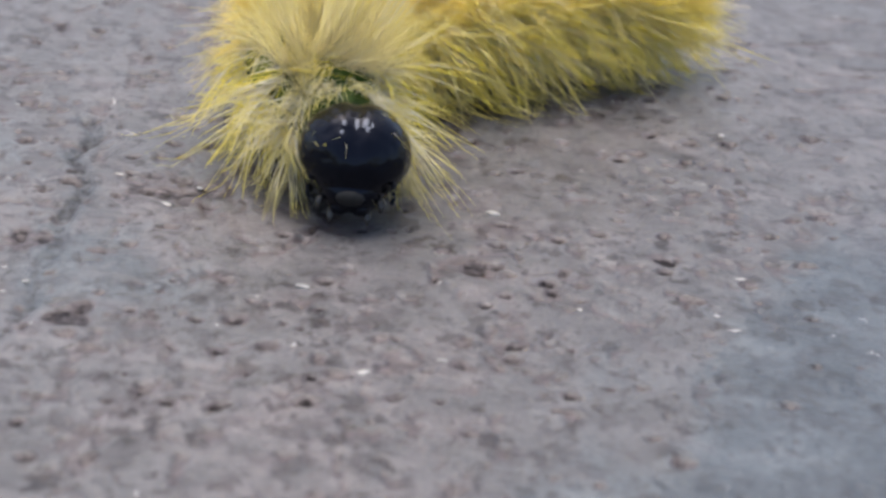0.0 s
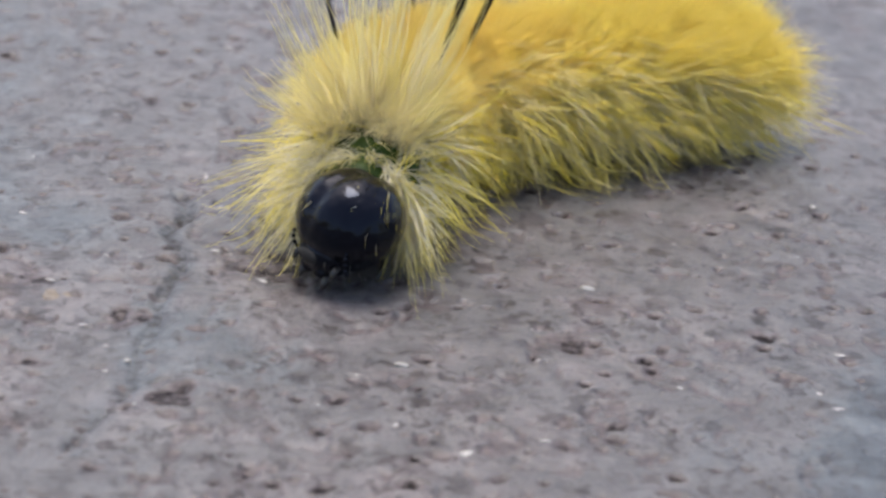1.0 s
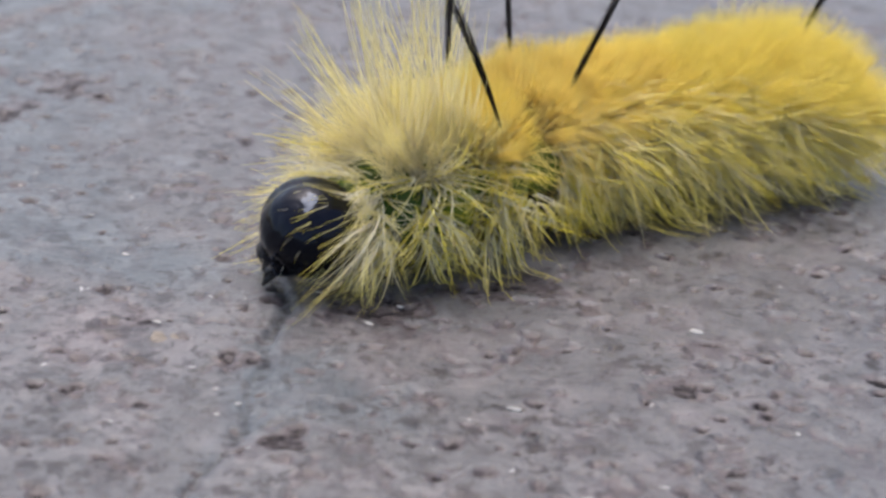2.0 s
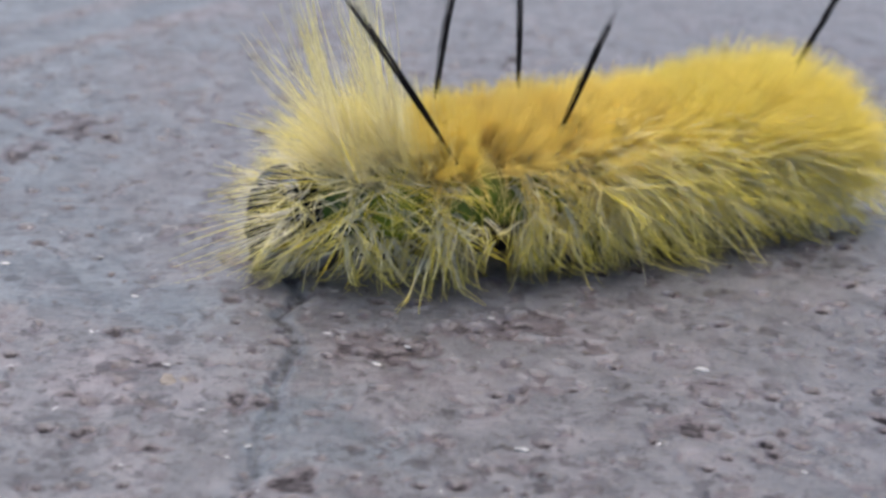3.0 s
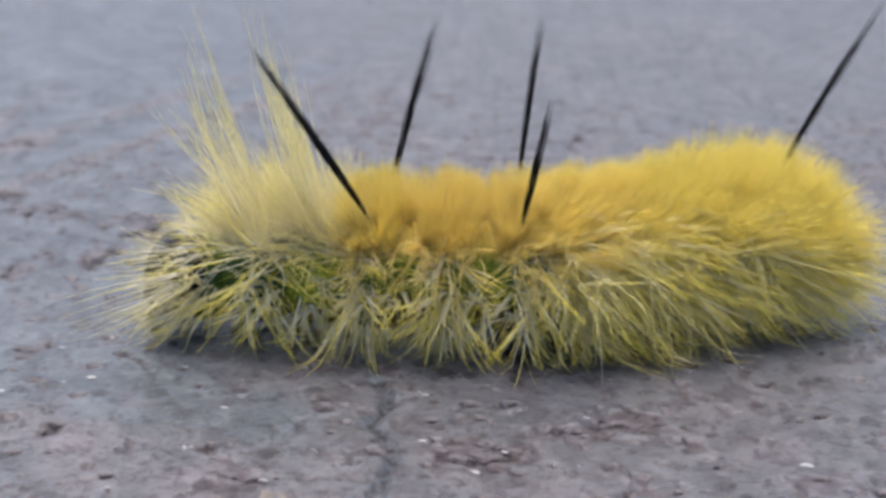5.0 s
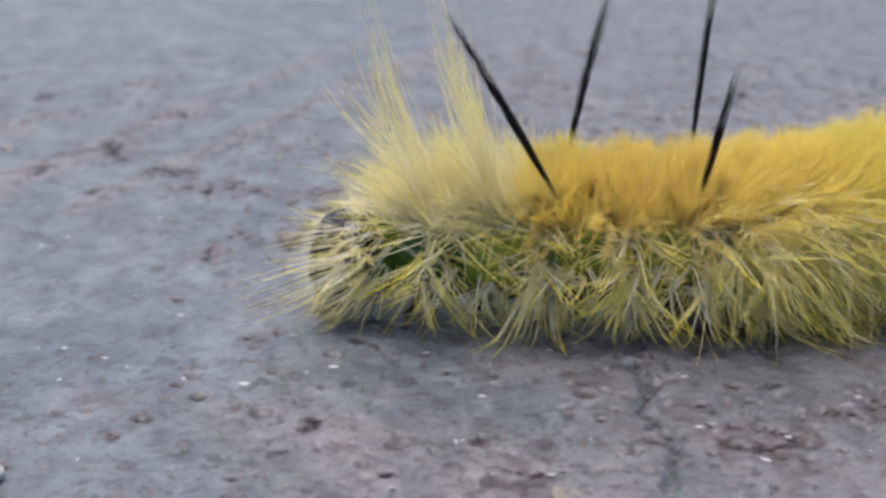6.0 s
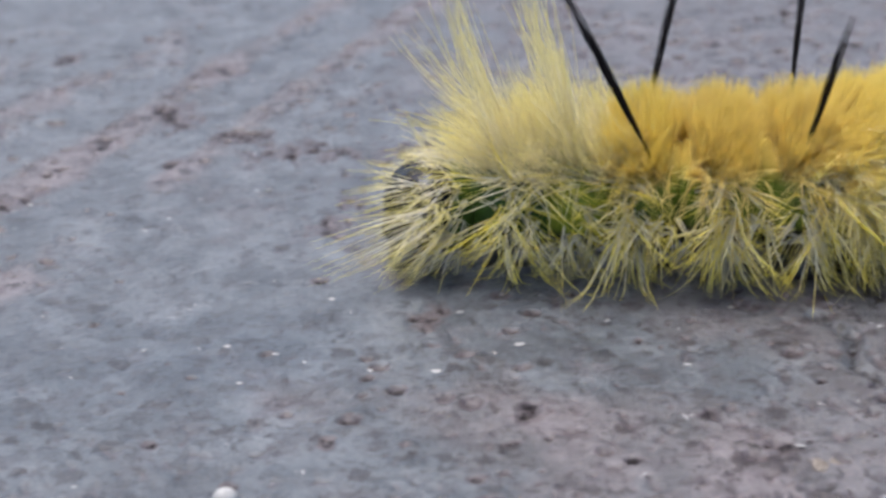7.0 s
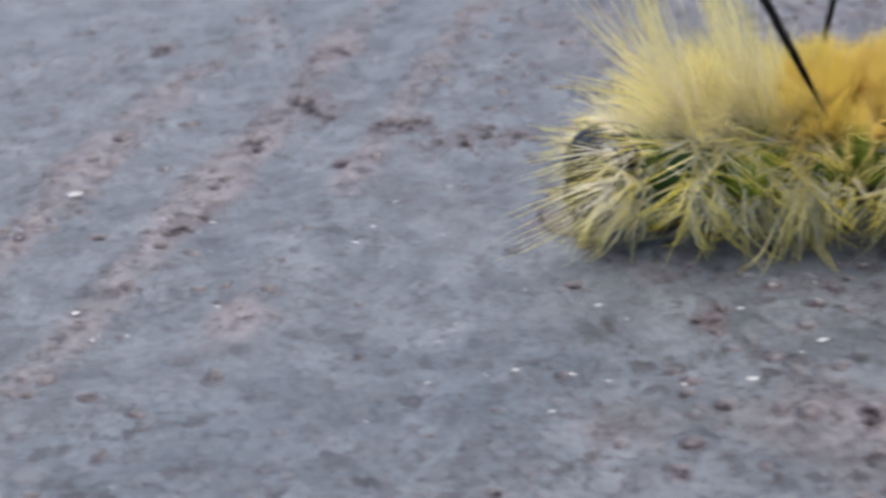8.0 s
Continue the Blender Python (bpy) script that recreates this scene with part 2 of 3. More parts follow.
def strands(name, rng, roots, dirs, lengths, bend, radius, mat, steps=5, floor=None, wobble=0.05, taper=1.4):
    """Tapered three-sided hairs, in millimetres: from roots along dirs, bent by bend, kept above floor."""
    n = len(roots)
    dirs = unit(dirs)
    t = np.linspace(0, 1, steps + 1)[None, :, None]
    lengths = np.asarray(lengths)[:, None, None]
    side = unit(np.cross(dirs, rng.normal(size=(n, 3))))
    up = np.cross(dirs, side)
    phase = rng.uniform(0, 6.28, (n, 1, 1))
    path = roots[:, None] + lengths * (dirs[:, None] * t + np.broadcast_to(bend, (n, 3))[:, None] * t**2
                                       + wobble * side[:, None] * (np.sin(5 * t + phase) - np.sin(phase)))
    if floor is not None:
        low = floor + 0.12 + 0.5 * rng.uniform(0, 1, (n, 1))
        path[..., 2] = np.maximum(path[..., 2], low)
    rad = np.broadcast_to(np.asarray(radius, float).reshape(-1, 1, 1), (n, 1, 1)) * (1 - 0.88 * t**taper)
    rings = [path + rad * (math.cos(a) * side[:, None] + math.sin(a) * up[:, None]) for a in (0, 2.094, 4.189)]
    verts = np.stack(rings, 2).reshape(-1, 3) * MM
    base = (np.arange(n)[:, None] * (steps + 1) + np.arange(steps)[None]).ravel() * 3
    faces = np.concatenate([np.stack([base + a, base + (a + 1) % 3, base + 3 + (a + 1) % 3, base + 3 + a], 1) for a in range(3)])
    along = np.broadcast_to(t, (n, steps + 1, 3))
    chance = np.broadcast_to(rng.uniform(0, 1, (n, 1, 1)), (n, steps + 1, 3))
    return mesh_from(name, verts, faces, mat, True, {"along": along, "chance": chance})


def blob(name, mat, shape, rows=24, cols=32, smooth=True):
    """A closed round form, in millimetres: shape(theta, phi) gives x, y, z over the sphere's angles."""
    th = np.linspace(0.02, math.pi - 0.02, rows)[:, None]
    ph = np.linspace(0, 2 * math.pi, cols, endpoint=False)[None]
    x, y, z = shape(th, ph)
    verts = np.stack(np.broadcast_arrays(x, y, z), -1).reshape(-1, 3) * MM
    i, j = np.meshgrid(np.arange(rows - 1), np.arange(cols), indexing="ij")
    a, b = i * cols + j, i * cols + (j + 1) % cols
    faces = np.stack([a, b, b + cols, a + cols], -1).reshape(-1, 4)
    return mesh_from(name, verts, faces[:, ::-1], mat, smooth)


def ellipsoid(name, mat, centre, radii, rows=12, cols=16):
    c, r = centre, radii
    return blob(name, mat, lambda th, ph: (c[0] + r[0] * np.sin(th) * np.cos(ph), c[1] + r[1] * np.sin(th) * np.sin(ph), c[2] + r[2] * np.cos(th)), rows, cols)


def tube(name, mat, points, radii, sides=10):
    """A tapered closed tube along points, in millimetres."""
    points = np.asarray(points, float)
    ways = unit(np.gradient(points, axis=0))
    side = unit(np.cross(ways, np.array([0.31, 0.9, 0.12])))
    up = np.cross(ways, side)
    a = np.linspace(0, 2 * math.pi, sides, endpoint=False)
    rad = np.asarray(radii, float)
    pts, rads = np.concatenate([points[:1], points, points[-1:]]), np.concatenate([[0.01], rad, [0.01]])
    side, up = np.concatenate([side[:1], side, side[-1:]]), np.concatenate([up[:1], up, up[-1:]])
    verts = pts[:, None] + rads[:, None, None] * (np.cos(a)[None, :, None] * side[:, None] + np.sin(a)[None, :, None] * up[:, None])
    i, j = np.meshgrid(np.arange(len(pts) - 1), np.arange(sides), indexing="ij")
    p, q = i * sides + j, i * sides + (j + 1) % sides
    faces = np.stack([p, q, q + sides, p + sides], -1).reshape(-1, 4)
    return mesh_from(name, verts.reshape(-1, 3) * MM, faces, mat)


# ---- ground: worn concrete with pits, stains and a crack ----
def smooth_noise(x, y, size, seed, octaves=4):
    """Value noise over arrays in millimetres, about 0 to 1."""
    total, weight, amp = 0.0, 0.0, 1.0
    for o in range(octaves):
        rng = np.random.RandomState(seed + 17 * o)
        table = rng.uniform(0, 1, (256, 256))
        u, v = x / size * 2**o + 31.7 * o, y / size * 2**o + 11.3 * o
        iu, iv = np.floor(u).astype(int), np.floor(v).astype(int)
        fu, fv = u - iu, v - iv
        fu, fv = fu * fu * (3 - 2 * fu), fv * fv * (3 - 2 * fv)
        a, b = table[iu % 256, iv % 256], table[(iu + 1) % 256, iv % 256]
        c, d = table[iu % 256, (iv + 1) % 256], table[(iu + 1) % 256, (iv + 1) % 256]
        total = total + amp * ((a * (1 - fu) + b * fu) * (1 - fv) + (c * (1 - fu) + d * fu) * fv)
        weight += amp
        amp *= 0.55
    return total / weight


def step(a, b, v):
    t = np.clip((v - a) / (b - a), 0, 1)
    return t * t * (3 - 2 * t)


# x, y, half length, half width in millimetres: open pits near and far, and brown stained hollows
PITS_NEAR = [
    (8.6, -4.3, 1.0, 0.85), (-12.1, -15.8, 0.6, 0.42), (-14.8, -19.3, 0.73, 0.50), (-16.2, -12.7, 0.53, 0.41),
    (-18.2, -12.7, 0.48, 0.55), (-25.3, -11.3, 0.91, 0.48), (-25.2, 24.0, 0.63, 0.88), (-2.2, -15.7, 0.62, 0.68),
    (4.0, -17.1, 0.60, 0.29), (0.3, -9.1, 0.52, 0.30), (0.8, -1.3, 1.04, 0.42), (-28.7, -10.4, 0.58, 0.57),
    (-18.2, -7.3, 0.56, 0.46), (-25.9, -16.0, 0.6, 0.35), (3.1, -6.1, 0.48, 0.53), (-22.1, -6.1, 0.62, 0.94),
    (-46.6, 0.7, 0.50, 0.57), (-38.5, -0.7, 0.77, 0.60), (-30.8, 7.7, 0.26, 0.34),
]
PITS_FAR = [
    (-63.5, 57.6, 1.14, 1.21), (-46.1, 17.0, 0.56, 0.54), (-54.6, 1.6, 0.53, 0.49),
    (-62.3, 36.9, 0.53, 0.46), (-56.3, 6.6, 0.44, 0.26), (-38.7, 4.5, 0.31, 0.27),
    (-54.9, 35.5, 0.63, 0.69),
]
STAINS = [
    (-21.4, -6.4, 0.76, 0.73), (-8.2, 4.7, 2.2, 1.1), (-7.7, -3.0, 0.9, 0.6),
    (-15.5, 0.6, 2.09, 1.69),
    (-45.1, 25.0, 1.15, 0.79), (-43.9, 27.2, 0.78, 1.09),
    (-1.3, -6.4, 1.40, 0.90), (-19.0, -13.8, 0.94, 0.53), (-11.2, 2.9, 1.75, 0.89),
    (-26.5, -3.4, 1.01, 0.79), (-38.5, 33.6, 3.00, 2.77), (-40.5, 27.6, 1.78, 2.32), (-54.6, 44.5, 1.43, 2.64),
    (-50.5, 39.3, 2.37, 1.11), (-44.6, 35.0, 2.03, 1.31), (-41.0, 11.8, 1.07, 1.34), (-37.2, 1.3, 0.90, 0.53),
    (-15.9, 51.8, 0.63, 1.12), (-52.0, 52.0, 2.11, 0.98), (-24.4, 61.9, 1.71, 1.42), (-45.7, 23.9, 1.32, 1.15),
    (-59.7, 39.6, 1.15, 1.14), (-64.2, 30.6, 1.49, 1.24), (-47.2, 36.2, 2.75, 1.45),
]
PITS_MORE = [
    (-29.8, -6.7, 0.7, 0.4), (0.8, -10.7, 0.4, 0.3), (0.1, -15.0, 0.5, 0.35), (3.7, -9.0, 0.4, 0.35), (-21.2, -19.5, 0.6, 0.45),
    (-25.6, -20.1, 0.7, 0.55), (-51.0, -2.4, 0.6, 0.5), (-13.9, -1.4, 0.7, 0.4), (-69.4, 31.1, 0.7, 0.5), (-62.1, 51.7, 0.7, 0.8),
    (-28.3, -10.1, 0.6, 0.4), (-40.4, -3.4, 0.5, 0.4), (-37.3, 1.6, 0.9, 0.5),
]
# blue-grey cement smears and pinkish bare patches
SMEARS = [(-56, 17, 12, 11), (-33, 6, 4, 4), (-17.5, -9, 5, 5), (-27, 3.6, 3, 3), (-66, 80, 22, 22), (-57, 31, 6, 6), (5, -27, 5, 4)]
# damp stains; the last entry is shade painted beneath the caterpillar's thorax
DAMP_AND_SHADE = [(-66, 8, 14, 9), (-50, 10, 6, 5), (-79, 47, 6, 10), (-13, 5, 9, 4)]
PATCHES = [(-36, 0, 5, 4), (-41, 2.5, 3, 2.5), (-47, 5, 3, 2), (-62.5, 19.5, 2.5, 2), (-62, 34, 4, 3), (-69.6, 40, 3, 4), (-54, 56, 3, 5), (-9.7, 3.9, 4, 2), (-28, -5, 4, 3)]
CRACK = [(-21.4, 8.8), (-20.3, 6.1), (-21.3, 3.4), (-20.2, 0.8), (-20.0, -1.0), (-20.6, -4.5), (-20.2, -6.8), (-20.7, -10.1), (-20.4, -13.1), (-22.0, -18.0)]


def ground_height(px, py):
    """The height of the concrete's gentle swell, in millimetres."""
    x, y = np.array([float(px)]), np.array([float(py)])
    return float((0.36 * (smooth_noise(x, y, 24, 3, 2) - 0.5) + 0.20 * (smooth_noise(x, y, 3.2, 5, 4) - 0.5))[0]) - 0.25


def axis_steps(low, high, fine):
    inner = np.arange(low, high + fine / 2, fine)
    grow = 1.4 ** np.arange(1, 36) * fine
    far = np.cumsum(grow)
    return np.concatenate([low - far[::-1], inner, high + far])


def ground():
    xs, ys = axis_steps(-80, 21, 0.15), axis_steps(-27, 70, 0.16)
    x, y = np.meshgrid(xs, ys, indexing="ij")
    near = step(90, 40, np.maximum(np.abs(x + 29) - 50, np.abs(y - 22) - 50) + 30)
    z = 0.36 * (smooth_noise(x, y, 24, 3, 2) - 0.5) + 0.20 * (smooth_noise(x, y, 3.2, 5, 4) - 0.5)
    rough = smooth_noise(x, y, 14, 9, 3)
    edge = smooth_noise(x, y, 0.9, 77, 3)
    wx, wy = x + 9 * (smooth_noise(x, y, 8, 101, 4) - 0.5), y + 9 * (smooth_noise(x, y, 8, 131, 4) - 0.5)
    cloud = 0.6 * smooth_noise(wx + 0.35 * wy, wy * 0.75 - wx * 0.35, 6, 21, 5) + 0.4 * smooth_noise(wx * 0.8 - wy * 0.6, wy * 0.8 + wx * 0.6, 2.6, 23, 4) - 0.5
    slurry = 0.06 + 0.48 * step(-24, -46, x) + 0.85 * cloud
    bare = 0.17 - 0.08 * step(-24, -46, x) - 0.9 * cloud
    for cx, cy, rx, ry in SMEARS:
        slurry = slurry + 0.55 * np.exp(-(((x - cx) / rx) ** 2 + ((y - cy) / ry) ** 2))
    # a bluish cement skin past a slanting edge
    past = ((x - 7.5) * 20 - (y + 20) * 9) / 21.9 + 3.0 * cloud
    slurry = slurry + 1.0 * step(-2.0, 2.5, past) * step(10, -4, y) * step(34, 22, x)
    damp_and_shade = 0.9 * step(-1.5, 2.0, past) * step(8, -6, y) * step(34, 22, x)
    for cx, cy, rx, ry in DAMP_AND_SHADE:
        damp_and_shade = damp_and_shade + 0.7 * np.exp(-(((x - cx) / rx) ** 2 + ((y - cy) / ry) ** 2))
    for cx, cy, rx, ry in PATCHES:
        spot = np.exp(-(((x - cx) / rx) ** 2 + ((y - cy) / ry) ** 2))
        slurry, bare = slurry - 0.45 * spot, bare + (0.35 - 1.2 * cloud) * spot
    # trowel streaks that run aslant over the far corner
    aslant = (1.65 * x - y) / 1.93
    streak = np.cos((aslant + 68 + 2.2 * (smooth_noise(x, y, 14, 61, 3) - 0.5)) / 8.0 * 2 * math.pi)
    there = step(-61, -66, aslant) * step(130, 95, y - x) * step(8, 26, y)
    slurry = np.clip(slurry + 0.75 * streak * there, 0, 1)
    bare = np.clip(bare - (0.46 - 0.8 * cloud) * streak * there, 0, 1)
    z = z - 0.16 * streak * there
    dirt, dark = np.zeros_like(x), np.zeros_like(x)
    # small worn pits everywhere
    grain = smooth_noise(x, y * 0.8, 1.0, 41, 4)
    worn = step(0.63, 0.70, grain + 0.22 * (rough - 0.5)) * (1 - 0.6 * slurry)
    z -= 0.14 * worn
    dirt = np.maximum(dirt, 0.62 * worn)
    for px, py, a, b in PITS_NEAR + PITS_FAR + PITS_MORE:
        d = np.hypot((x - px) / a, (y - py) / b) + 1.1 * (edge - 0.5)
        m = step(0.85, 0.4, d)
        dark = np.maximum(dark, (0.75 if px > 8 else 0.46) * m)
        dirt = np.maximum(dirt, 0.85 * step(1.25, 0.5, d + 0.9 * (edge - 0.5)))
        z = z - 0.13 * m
    # hundreds of pinholes and small chipped hollows
    rng = np.random.RandomState(12)
    for _ in range(2600):
        px, py = rng.uniform(-78, 20), rng.uniform(-27, 66)
        a = 0.14 + 0.52 * rng.uniform() ** 2.4
        b, turn = a * rng.uniform(0.55, 1.0), rng.uniform(-0.6, 0.6)
        i0, i1 = np.searchsorted(xs, (px - 3 * a, px + 3 * a))
        j0, j1 = np.searchsorted(ys, (py - 3 * a, py + 3 * a))
        box = (slice(i0, i1), slice(j0, j1))
        if rng.uniform() < 0.95 * slurry[box].mean():
            continue
        ux, uy = x[box] - px, y[box] - py
        d = np.hypot((ux * math.cos(turn) + uy * math.sin(turn)) / a, (uy * math.cos(turn) - ux * math.sin(turn)) / b) + 0.9 * (edge[box] - 0.5)
        m = step(1.0, 0.45, d)
        z[box] -= min(0.5 * a, 0.16) * m - 0.10 * a * step(1.9, 1.3, d) * (1 - m)
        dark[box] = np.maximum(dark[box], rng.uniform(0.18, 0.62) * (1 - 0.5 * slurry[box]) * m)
        dirt[box] = np.maximum(dirt[box], 0.8 * step(1.3, 0.6, d))
    speckle = step(0.40, 0.60, smooth_noise(x, y, 0.8, 91, 3))
    for px, py, a, b in STAINS:
        d = np.hypot((x - px) / a, (y - py) / b) + 1.5 * (edge - 0.5) + 0.9 * cloud
        m = step(1.5, 0.65, d)
        dirt = np.maximum(dirt, m * (0.58 + 0.50 * speckle))
        dark = np.maximum(dark, 0.46 * m * speckle)
        z = z - 0.14 * m * (0.4 + 0.6 * speckle)
    wander = 0.40 * (smooth_noise(x, y, 2.2, 55, 3) - 0.5)
    gap = np.full_like(x, 9.0)
    for (ax, ay), (bx, by) in zip(CRACK, CRACK[1:]):
        ex, ey = bx - ax, by - ay
        t = np.clip(((x - ax) * ex + (y - ay) * ey) / (ex * ex + ey * ey), 0, 1)
        gap = np.minimum(gap, np.hypot(x + wander - ax - t * ex, y + wander - ay - t * ey))
    split = step(0.55, 0.06, gap + 0.25 * (edge - 0.5))
    z -= (0.16 + 0.14 * step(-9, -3, y)) * split
    dark = np.maximum(dark, (0.34 + 0.10 * step(-4, 2, y) * step(7.5, 4, y)) * split)
    slurry = np.clip(slurry + 0.3 * step(1.4, 0.3, gap), 0, 1)
    z *= near
    slurry, bare, dirt, dark = 0.35 + (slurry - 0.35) * near, 0.2 + (bare - 0.2) * near, dirt * near, dark * near
    z -= 0.25
    verts = np.stack([x, y, z], -1).reshape(-1, 3) * MM
    i, j = np.meshgrid(np.arange(len(xs) - 1), np.arange(len(ys) - 1), indexing="ij")
    p = i * len(ys) + j
    faces = np.stack([p, p + len(ys), p + len(ys) + 1, p + 1], -1).reshape(-1, 4)
    me = mesh_from("ground", verts, faces, CONCRETE, True, {"slurry": slurry, "bare": bare, "dirt": dirt, "dark": dark, "damp_and_shade": damp_and_shade * near})
    return tagged(new("ground", me), "worn grey concrete with pits, stains and a crack", "concrete ground", kind="structure")


# pale grains lying on the concrete: x, y, half length
GRIT = [
    (0.2, 0.1, 0.53), (11.8, -5.4, 0.31), (-6.2, -16.9, 0.40), (-9.0, -9.6, 0.46), (-20.1, -14.4, 0.19), (-21.0, -10.7, 0.22),
    (-2.9, -15.5, 0.31), (14.4, 13.6, 0.31), (-21.7, 36.3, 0.35), (-14.5, 0.5, 0.25), (-15.9, -1.7, 0.36), (-21.8, -11.7, 0.19),
    (-26.1, -13.0, 0.16), (-36.7, 8.3, 0.37), (-41.1, 6.3, 0.31), (-39.2, 12.3, 0.21), (-55.4, 10.8, 0.18),
    (-48.7, 17.4, 0.15), (-45.7, 14.9, 0.23), (-50.6, 6.7, 0.21), (-29.0, 4.9, 0.26), (-48.8, 30.1, 0.27), (-70.5, 36.8, 0.89),
    (-71.2, 22.9, 0.45), (-63.1, 30.5, 0.23),
]

GRIT_SMALL = [
    (-25.4, 10.4, 0.22), (-18.6, 1.5, 0.26), (-10.3, 4.8, 0.30), (3.5, -10.0, 0.24), (-18.7, 7.0, 0.18), (-48.8, 9.3, 0.24), (-31.9, 10.1, 0.22), (-25.9, -3.2, 0.28),
    (-58.8, 8.5, 0.16), (-57.8, -1.4, 0.22), (-47.4, 8.2, 0.16), (-54.7, 26.9, 0.20), (-44.3, 6.8, 0.26), (-51.2, 10.5, 0.24), (-73.9, 32.4, 0.34),
]


def grit():
    """Loose pale grains: one shape each, knobbly and flattened."""
    rng = np.random.RandomState(8)
    for gx, gy, size in GRIT + GRIT_SMALL:
        size *= 0.8
        a, b, c = rng.uniform(0, 6.28, 3)
        flat = rng.uniform(0.16, 0.30)
        deep = rng.uniform(0.38, 0.7)

        def shape(th, ph):
            k = 1 + 0.24 * np.sin(2 * ph + a) * np.sin(th) + 0.14 * np.sin(2 * th + b) + 0.16 * np.sin(3 * ph + 2 * th + c)
            return size * k * np.sin(th) * np.cos(ph), size * deep * k * np.sin(th) * np.sin(ph), size * flat * k * np.cos(th)

        ob = new("grit_grain", blob("grit_grain", STONE_WHITE, shape, 5, 7, False))
        ob.matrix_world = pose(gx * MM, gy * MM, (ground_height(gx, gy) + 0.3 * size * flat) * MM, 0, 0, rng.uniform(-25, 25))
        tagged(ob, "pale grain of grit lying on the concrete", "grit", "loose grit on the concrete")
    for gx, gy, size in ((-25.5, -4.9, 0.5), (-24.8, -4.7, 0.26)):
        a = rng.uniform(0, 6.28)

        def shape(th, ph):
            k = 1 + 0.22 * np.sin(2 * ph + a) + 0.15 * np.sin(3 * ph + 2 * th)
            return size * k * np.sin(th) * np.cos(ph), 0.8 * size * k * np.sin(th) * np.sin(ph), 0.2 * size * k * np.cos(th)

        ob = new("husk_flake", blob("husk_flake", STONE_BROWN, shape, 6, 9, False))
        ob.matrix_world = pose(gx * MM, gy * MM, (ground_height(gx, gy) + 0.08 * size) * MM, 14, 10, rng.uniform(-30, 30))
        tagged(ob, "tan flake of dry husk on the concrete", "flake", "tan flakes on the concrete")
    bead = new("pebble", ellipsoid("pebble", STONE_WHITE, (0, 0, 0), (0.54, 0.48, 0.42), 12, 16))
    bead.matrix_world = pose(-51.2 * MM, -3.7 * MM, (ground_height(-51.2, -3.7) + 0.34) * MM, 6, 3, 20)
    tagged(bead, "small smooth white pebble on the concrete", "pebble")


# ---- caterpillar ----
# seconds, then x, y in millimetres of the head, the first and the third belly ring and the rear end, and the headings of head and first belly ring
SPINE = [
    (0, -7, -1.5, -9.3, 9, -7.3, 15.1, 11.1, 26.2, -92, -93),
    (0.5, -9, -2, -9.8, 9, -7.5, 15.1, 11.1, 26.2, -104, -99),
    (1, -11.9, -1.2, -10.5, 9.2, -8, 15, 11.1, 25.8, -140, -109),
    (1.5, -15.7, -1, -11.1, 9.2, -8, 15, 10.9, 25.5, -158, -130),
    (2, -19.3, 2, -11.6, 8.8, -8, 15, 10.6, 25.8, -174, -150),
    (2.2, -20.3, 3.6, -11.8, 9.2, -7.9, 15, 10.4, 25.7, -176, -156),
    (3.3, -21.9, 12, -14.4, 12.6, -8.5, 15.3, 9.6, 25.8, -178, -177),
    (3.5, -22.5, 12.4, -14.9, 12.9, -8.6, 15.3, 9.3, 25.7, -178, -179),
    (4.2, -27.2, 13.6, -17.1, 13.3, -9.3, 15, 7.6, 25.3, -182, -185),
    (5.3, -34.2, 16, -22.8, 15.6, -15.1, 15, 2.1, 20.3, -180, -195),
    (5.5, -34.8, 16, -23.35, 15.5, -15.2, 15, 1.6, 20.1, -180, -195),
    (6, -36, 16, -24.95, 15.5, -17.7, 15.2, 0.1, 19.3, -180, -195),
    (6.5, -38.7, 17.3, -27.8, 15.6, -20.4, 14.6, -2.4, 18.5, -184, -198),
    (7, -40.1, 18.6, -28.8, 16.8, -20.9, 15.4, -3.4, 18.5, -186, -202),
    (7.5, -41.4, 20.6, -30.7, 18.6, -22.9, 17, -4.9, 19.3, -188, -206),
    (8, -42.5, 22.5, -32.2, 19.8, -24.7, 18, -6.4, 19.8, -190, -210),
]
# where the front pencil tuft stands on its ring, and how many degrees it sways back with time
FORE_ROOT = (-0.9, 2.0, 2.5)
FORE_SWAY = [(0, 0), (4.2, -1), (5.3, -10), (5.5, -11), (6, -10), (6.5, -14), (7, -13), (8, -11)]
RINGS = ["T1", "T2", "T3", "A1", "A2", "A3", "A4", "A5", "A6", "A7", "A8", "A9", "A10"]
RADIUS = [2.5, 2.9, 3.2, 3.4, 3.5, 3.5, 3.5, 3.5, 3.5, 3.4, 3.3, 2.9, 2.2]
HEIGHT = [2.9, 3.3, 3.6, 3.7, 3.8, 3.8, 3.8, 3.8, 3.8, 3.7, 3.6, 3.3, 2.7]


def spline(points, n=40):
    """A smooth curve through points, n steps to each stretch."""
    p = np.asarray(points, float)
    p = np.concatenate([[2 * p[0] - p[1]], p, [2 * p[-1] - p[-2]]])
    out = []
    for a, b, c, d in zip(p, p[1:], p[2:], p[3:]):
        t = np.linspace(0, 1, n, endpoint=False)[:, None]
        out.append(0.5 * (2 * b + (c - a) * t + (2 * a - 5 * b + 4 * c - d) * t**2 + (3 * b - a - 3 * c + d) * t**3))
    return np.concatenate(out + [p[-2:-1]])


